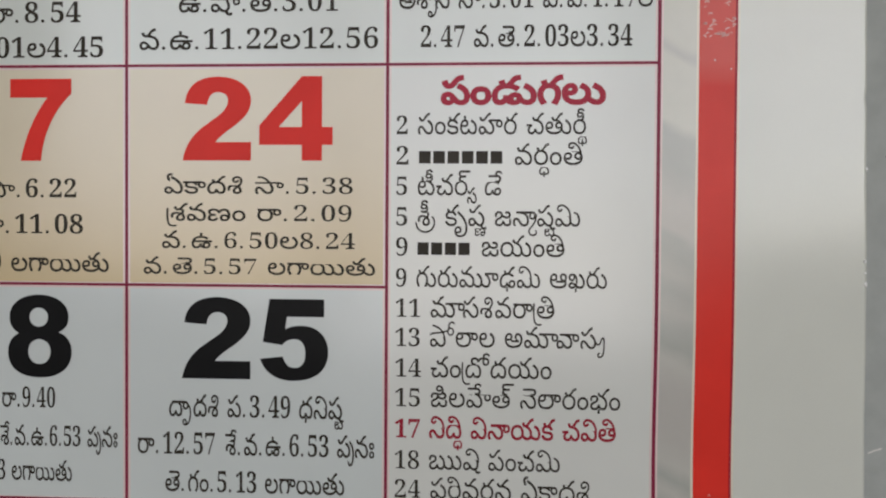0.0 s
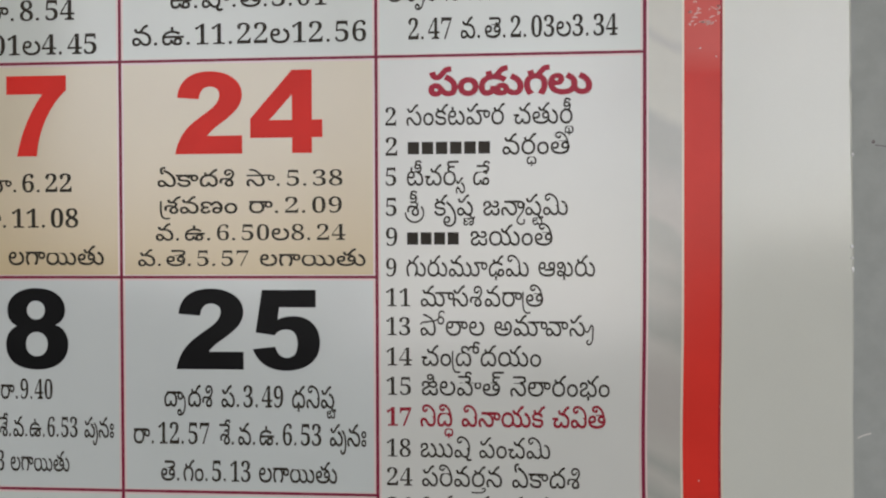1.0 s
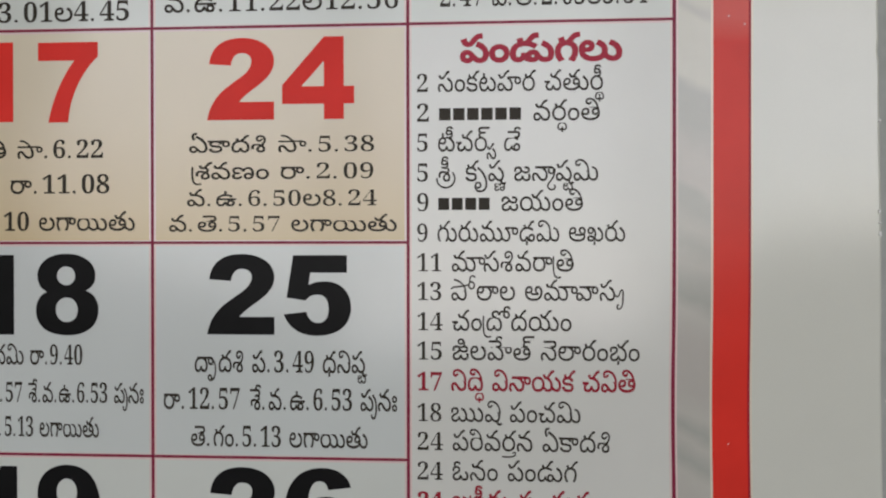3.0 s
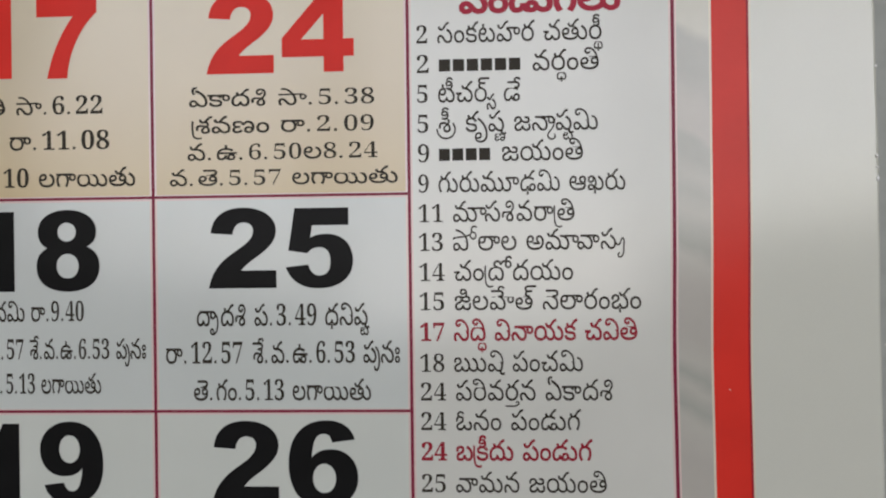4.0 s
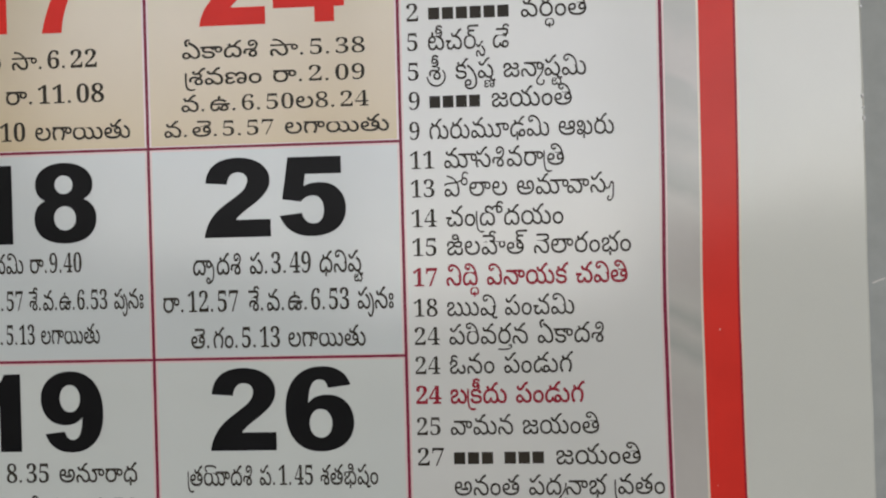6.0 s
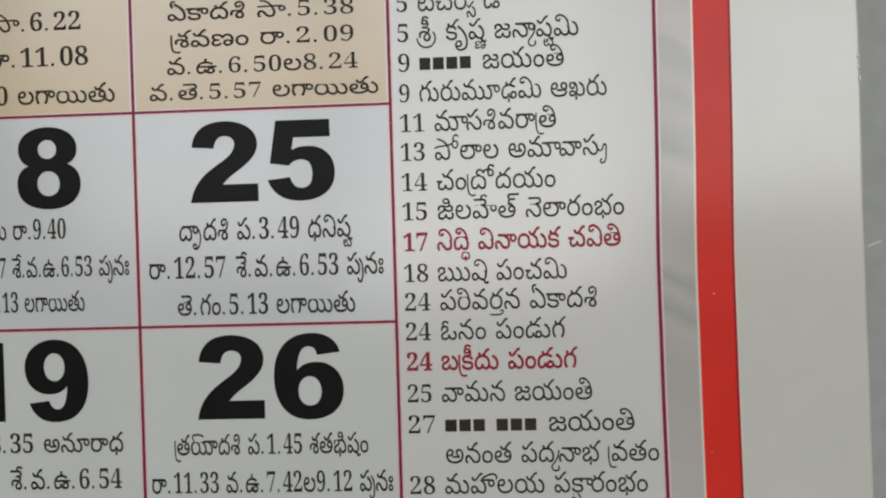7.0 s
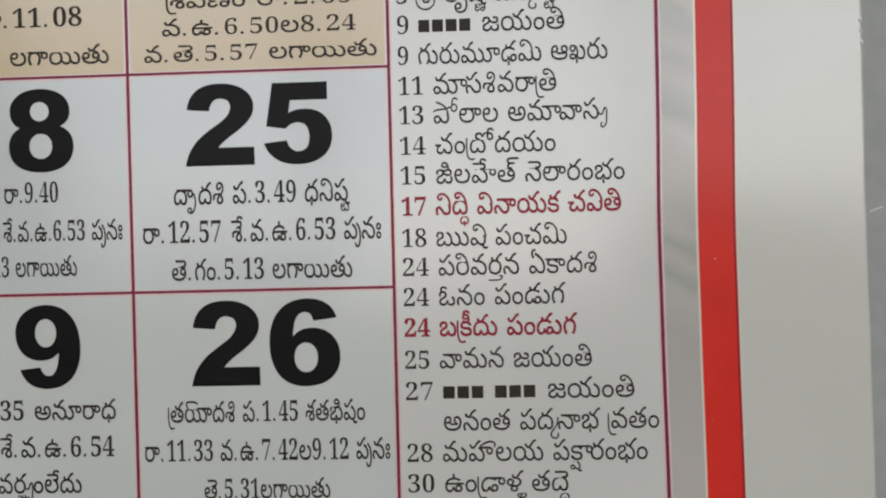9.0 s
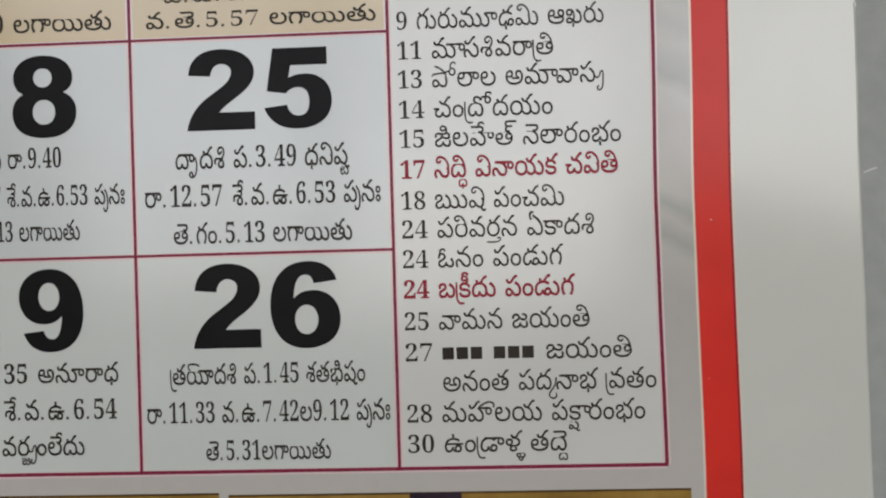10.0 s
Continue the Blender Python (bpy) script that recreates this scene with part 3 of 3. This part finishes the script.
def ribbon(name, left, right, foot, top, depth, material, parent, label=""):
    """A long upright printed band that follows the sheet's slack."""
    bm = bmesh.new()
    count = max(2, round((top - foot) / 0.4))
    rows = []
    for n in range(count + 1):
        z = foot + (top - foot) * n / count
        rows.append([bm.verts.new(((x + bow(z)) * CM, y, z * CM)) for x, y in ((left, -depth), (right, -depth), (right, -depth + 0.00002), (left, -depth + 0.00002))])
    for a, b in zip(rows, rows[1:]):
        for i in range(4):
            bm.faces.new((a[i], a[(i + 1) % 4], b[(i + 1) % 4], b[i]))
    bm.faces.new(rows[0])
    bm.faces.new(rows[-1])
    bmesh.ops.recalc_face_normals(bm, faces=bm.faces)
    return part(name, bm, material, parent, label)


# ---- the calendar ----
calendar = tagged(new("wall_calendar"), "large glossy printed Telugu calendar sheet hanging against a grey wall", "calendar")
calendar.location = (0, 0, 1.40)


def sheet_edge(z):
    """How far the sheet's worn right edge reaches at a height (cm)."""
    return 16.475 - 0.013 * max(0, z) + 0.013 * max(0, -z - 3.0) + 0.02 * noise.noise((z * 0.5, 0, 3)) + 0.006 * noise.noise((z * 5, 2, 0)) - 0.03 * math.exp(-((z - 4.2) / 0.12) ** 2)


def build_sheet():
    bm = bmesh.new()
    xs = [-19.0, -6.4, 0, 6, 12.05, 13.8, 14.6, 15.2, 15.6, 15.9, 16.1, 16.25, 16.35, 16.40]
    zs = [round(-15 + 0.12 * k, 3) for k in range(226)]
    front, back = [], []
    for z in zs:
        reach = sheet_edge(z) - 16.40
        line = []
        for x in xs:
            k = max(0, (x - 13.8) / 2.6)
            lift = 0.00045 * k * k * (1 + 0.6 * noise.noise((z * 0.25, 0, 1)))
            line.append((((x + reach * k) * CM), -lift, z * CM))
        front.append([bm.verts.new(p) for p in line])
        back.append([bm.verts.new((p[0], p[1] + 0.00022, p[2])) for p in line])
    n = len(xs)
    for a, b, c, d in zip(front, front[1:], back, back[1:]):
        for i in range(n - 1):
            bm.faces.new((a[i], a[i + 1], b[i + 1], b[i]))
            bm.faces.new((c[i], d[i], d[i + 1], c[i + 1]))
        bm.faces.new((a[n - 1], c[n - 1], d[n - 1], b[n - 1]))
        bm.faces.new((a[0], b[0], d[0], c[0]))
    for a, c in ((front[0], back[0]), (front[-1], back[-1])):
        for i in range(n - 1):
            bm.faces.new((a[i], c[i], c[i + 1], a[i + 1]))
    bmesh.ops.recalc_face_normals(bm, faces=bm.faces)
    for f in bm.faces:
        f.smooth = abs(f.normal.y) > 0.9
    return bm


part("sheet", build_sheet(), PAPER, calendar, "white coated paper sheet with a worn edge")
part("satin_border", boxes((-6.6 * CM, 12.88 * CM, -0.00003, -0.00001, -13 * CM, 9 * CM)), SATIN, calendar, "printed border of soft grey satin folds")
# cream line added for the bright sharpening halo beside the stripe
ribbon("cream_halo", 12.81, 13.73, -13, 9, 0.00005, CREAM, calendar, "thin cream halo drawn in along the red stripe")
ribbon("red_stripe", 12.86, 13.68, -13, 9, 0.00006, STRIPE_RED, calendar, "broad bright red printed stripe")

# dark line added for the camera's colour bleed at the stripe's edge
ribbon("stripe_edge", 13.635, 13.685, -13, 9, 0.00009, EDGE_BLEED, calendar, "dark colour bleed drawn in along the red stripe's edge")

V0, V1, V2, V3 = -6.0, 0.0, 6.0, 12.0
H1, H2, H3, H4 = 4.985, -0.015, -5.005, -10.03


def cell(name, left, right, foot, top, material, label):
    return panel(name, left, right, foot, top, 0.00006, material, calendar, label)


def put_lines(owner, lines, material=SMALL_BLACK, label="", bold=0.006, tall=1.0, thin=-0.012, gap=0.36):
    for text, left, right, foot, size in lines:
        text_line(text, left, right, foot, size, material, owner, label, bold, gap, tall, thin)


WHITE_NOTE, BEIGE_NOTE = "white cell with small black lines of text", "beige tinted cell with a red date"
COOL_NOTE, BLACK_NOTE = "cool white cell with a heavy black date", "white cell with a heavy black date"
sixteen = cell("date_cell", V0, V1, H1, 9.0, CELL_WHITE, WHITE_NOTE)
put_lines(sixteen, [("రా.8.54", -3.22, -1.08, 5.99, 0.66), ("3.01ల4.45", -3.72, -0.55, 5.19, 0.66)])
twenty_three = cell("date_cell", V1, V2, H1, 9.0, CELL_WHITE, WHITE_NOTE)
put_lines(twenty_three, [("ఉ.షా.తె.3.01", 1.22, 4.87, 6.19, 0.66), ("వ.ఉ.11.22ల12.56", 0.30, 5.78, 5.35, 0.66)], thin=-0.018, gap=0.30)
thirty = cell("date_cell", V2, V3, H1, 9.0, CELL_WHITE, WHITE_NOTE)
put_lines(thirty, [("అశ్విని సా.3.01 వ.ప.1.17ల", 6.25, 11.85, 6.22, 0.66), ("2.47 వ.తె.2.03ల3.34", 6.74, 11.41, 5.36, 0.67)])

seventeen = cell("date_cell", V0, V1, H2, H1, CELL_BEIGE, BEIGE_NOTE)
numeral("1", -4.35, -3.36, 2.84, 4.72, RED, seventeen)
numeral("7", -2.75, -1.30, 2.82, 4.70, RED, seventeen)
put_lines(seventeen, [("చవితి", -5.13, -3.53, 1.98, 0.60), ("సా.6.22", -3.27, -1.185, 1.98, 0.60), ("రా.11.08", -3.435, -1.03, 1.15, 0.62), ("10 లగాయితు", -3.595, -0.42, 0.275, 0.62)])
twenty_four = cell("date_cell", V1, V2, H2, H1, CELL_BEIGE, BEIGE_NOTE)
numeral("2", 1.31, 2.89, 2.83, 4.73, RED, twenty_four)
numeral("4", 3.08, 4.76, 2.83, 4.73, RED, twenty_four)
put_lines(twenty_four, [("ఏకాదశి సా.5.38", 0.88, 5.22, 2.08, 0.55), ("శ్రవణం రా.2.09", 0.93, 5.20, 1.46, 0.55),
                        ("వ.ఉ.6.50ల8.24", 0.83, 5.28, 0.835, 0.55), ("వ.తె.5.57 లగాయితు", 0.40, 5.74, 0.245, 0.54)], tall=0.93, thin=-0.023)

eighteen = cell("date_cell", V0, V1, H3, H2, CELL_BLUE, COOL_NOTE)
numeral("1", -4.36, -3.355, -2.18, -0.30, BLACK, eighteen)
numeral("8", -2.82, -1.30, -2.19, -0.27, BLACK, eighteen)
put_lines(eighteen, [("పంచమి", -4.38, -3.125, -2.88, 0.66), ("రా.9.40", -2.965, -1.695, -2.88, 0.66), ("రా.12.", -4.67, -3.655, -3.77, 0.66), ("57 శే.వ.ఉ.6.53 పునః", -3.565, -0.215, -3.77, 0.66),
                     ("తె.గం.", -4.72, -3.69, -4.58, 0.66), ("5.13 లగాయితు", -3.59, -1.30, -4.58, 0.66)], gap=0.30)
twenty_five = cell("date_cell", V1, V2, H3, H2, CELL_BLUE, COOL_NOTE)
numeral("2", 1.30, 2.89, -2.15, -0.28, BLACK, twenty_five)
numeral("5", 3.11, 4.68, -2.17, -0.31, BLACK, twenty_five)
put_lines(twenty_five, [("ద్వాదశి ప.3.49 ధనిష్ట", 1.0, 5.05, -3.02, 0.70), ("రా.12.57", 0.26, 2.07, -3.89, 0.70), ("శే.వ.ఉ.6.53 పునః", 2.31, 5.74, -3.89, 0.70), ("తె.గం.5.13 లగాయితు", 0.91, 5.06, -4.75, 0.68)])

nineteen = cell("date_cell", V0, V1, H4, H3, CELL_WHITE, BLACK_NOTE)
numeral("1", -4.29, -3.29, -7.15, -5.29, BLACK, nineteen)
numeral("9", -2.795, -1.27, -7.18, -5.24, BLACK, nineteen)
put_lines(nineteen, [("8.35", -3.69, -2.65, -7.89, 0.64), ("అనూరాధ", -2.39, -0.485, -7.89, 0.64), ("శే.వ.ఉ.6.54", -3.22, -0.545, -8.75, 0.66), ("వర్జ్యంలేదు", -3.29, -1.33, -9.58, 0.64)])
twenty_six = cell("date_cell", V1, V2, H4, H3, CELL_WHITE, BLACK_NOTE)
numeral("2", 1.31, 2.89, -7.18, -5.23, BLACK, twenty_six)
numeral("6", 3.12, 4.74, -7.22, -5.22, BLACK, twenty_six)
put_lines(twenty_six, [("త్రయోదశి ప.1.45 శతభిషం", 0.73, 5.27, -8.00, 0.66), ("రా.11.33 వ.ఉ.7.42ల9.12 పునః", 0.17, 5.82, -8.89, 0.68), ("తె.5.31లగాయితు", 1.53, 4.43, -9.76, 0.64)])

# the list of festivals
festivals = cell("festival_panel", V2, V3, H4, H1, CELL_LIST, "white panel listing festival days in black and red")
text_line("పండుగలు", 7.19, 10.85, 4.10, 0.84, ROSE, festivals, "bold red heading", 0.034)
L = 6.21
put_lines(festivals, [
    ("2 సంకటహర చతుర్థీ", L, 10.44, 3.42, 0.66),
    ("2 ====== వర్ధంతి", L, 10.35, 2.74, 0.66),
    ("5 టీచర్స్ డే", L, 8.58, 2.06, 0.66),
    ("5 శ్రీ కృష్ణ జన్మాష్టమి", L, 10.31, 1.375, 0.66),
    ("9 ==== జయంతి", L, 9.97, 0.695, 0.66),
    ("9 గురుమూఢమి ఆఖరు", L, 10.91, 0.0, 0.66),
    ("11 మాసశివరాత్రి", L, 9.76, -0.68, 0.66),
    ("13 పోలాల అమావాస్య", L, 10.88, -1.34, 0.66),
    ("14 చంద్రోదయం", L, 9.71, -2.03, 0.66),
    ("15 జిలహేత్ నెలారంభం", L, 11.23, -2.70, 0.66),
    ("18 ఋషి పంచమి", L, 9.91, -4.11, 0.66),
    ("24 పరివర్తన ఏకాదశి", L, 10.57, -4.77, 0.66),
    ("24 ఓనం పండుగ", L, 9.85, -5.45, 0.66),
    ("25 వామన జయంతి", L, 10.41, -6.87, 0.66),
    ("27 === === జయంతి", L, 11.34, -7.58, 0.66),
    ("అనంత పద్మనాభ వ్రతం", 7.05, 11.87, -8.28, 0.66),
    ("28 మహాలయ పక్షారంభం", L, 11.60, -8.98, 0.66),
    ("30 ఉండ్రాళ్ళ తద్దె", L, 9.84, -9.67, 0.66)], bold=0.001, tall=0.88, thin=-0.012)
put_lines(festivals, [("17 సిద్ధి వినాయక చవితి", L, 11.14, -3.40, 0.66), ("24 బక్రీదు పండుగ", L, 10.10, -6.14, 0.66)], DEEP_ROSE, "bold red print", 0.010, 0.88, -0.006)

# the ruled lines of the table
# each rule gets a pale pink strip that draws in its sharpening halo
RULE = 0.00009
for x, foot, top in ((V0, H4, 9), (V1, H4, 9), (V2, H4, 9), (V3, H4, 9)):
    wide = 0.036 if x < V3 else 0.04
    long_piece = ribbon if x == V3 else panel
    long_piece("ruled_line", x - wide, x + wide, foot, top, RULE, CRIMSON, calendar)
    long_piece("pink_fringe", x - wide - 0.045, x + wide + 0.045, foot, top, RULE - 0.000015, FRINGE, calendar)
for z, left, right in ((H1, V0, V3), (H2, V0, V2), (H3, V0, V2), (H4, V0, V3 + bow(H4))):
    wide = 0.032 if z != H4 else 0.04
    panel("ruled_line", left, right + 0.03, z - wide, z + wide, RULE + 0.000012, CRIMSON, calendar)
    panel("pink_fringe", left, right, z - wide - 0.045, z + wide + 0.02, RULE - 0.000008, FRINGE, calendar)

# pictures along the foot of the sheet
for left, right, top in ((-6.0, 1.80, -10.52), (2.02, 12.58, -10.57)):
    picture = panel("picture_panel", left, right, -13.0, top, 0.00006, GOLD, calendar, "gold-brown printed picture")
    panel("picture_edge", left, right, top - 0.05, top, 0.00009, EDGE_BROWN, picture)
dark = bmesh.new()
outline = [(6.21, -12.6), (7.40, -12.6), (7.40, -10.60), (7.37, -10.585), (6.24, -10.585), (6.21, -10.60)]
dark.faces.new([dark.verts.new((x * CM, -0.0001, z * CM)) for x, z in outline])
part("picture_shape", dark, FIGURE, picture, "dark plain shape in the printed picture")

# ---- specks and marks ----
def speck(x, z, size, y, material, parent, name="speck"):
    bm = bmesh.new()
    bmesh.ops.create_icosphere(bm, subdivisions=1, radius=size * CM, matrix=Matrix.Translation((x * CM, y, z * CM)) @ Matrix.Diagonal((1, 0.3, 1, 1)))
    return part(name, bm, material, parent)


# a pink reflection painted in high on the stripe, with small wrinkles in its varnish
ribbon("sheen_patch", 12.86, 13.68, 4.45, 9, 0.00008, STRIPE_SHEEN, calendar, "paler stretch of the red stripe, a reflection painted in")
# pale strokes paint in the highlights on the varnish's wrinkles
glint_maker = random.Random(5)
for _ in range(38):
    x, z = glint_maker.uniform(12.95, 13.59), 5.5 + abs(glint_maker.gauss(0, 0.45))
    turn, long = glint_maker.uniform(-0.7, 0.7), glint_maker.uniform(0.03, 0.09)
    points = [(x, z), (x + long * 0.5, z + long * 0.5 * turn + 0.015), (min(13.63, x + long), z + long * turn)]
    part("wrinkle_glint", filled([moved(stroke(points, glint_maker.uniform(0.008, 0.02)), 0, 0, CM, CM)], 0.0001), PINK, calendar)
for x, z, size in ((13.18, -4.54, 0.017), (13.2, 5.03, 0.02), (13.55, 4.84, 0.018), (13.05, -8.1, 0.01)):
    speck(x, z, size, -0.00012, SPECK, calendar)
# torn fibres on the edge, their glints put in as bright white flecks
for x, z, long in ((16.43, 2.65, 0.045), (16.45, 0.15, 0.07), (16.43, 0.65, 0.05), (16.44, 0.40, 0.03)):
    bm = bmesh.new()
    bmesh.ops.create_icosphere(bm, subdivisions=1, radius=1, matrix=Matrix.Translation((x * CM, -0.0006, z * CM)) @ Matrix.Diagonal((0.036 * CM, 0.026 * CM, long * CM, 1)))
    part("fibre_glint", bm, FIBRE_GLINT, calendar, "torn paper fibre in bright white that stands for a glint")
speck(16.965, 142.945, 0.045, WALL_FACE, MARK, wall_north, "dark_spot")
for name, a, b, material, half in (("hair_crack", (17.0, 142.87), (17.5, 142.79), MARK, 0.012), ("pale_scratch", (16.66, 136.43), (16.93, 136.53), CHALK, 0.018)):
    mark = filled([moved(stroke([a, ((a[0] + b[0]) / 2, (a[1] + b[1]) / 2 + 0.01), b], half), 0, 0, CM, CM)], 0.00004 - WALL_FACE)
    part(name, mark, material, wall_north)
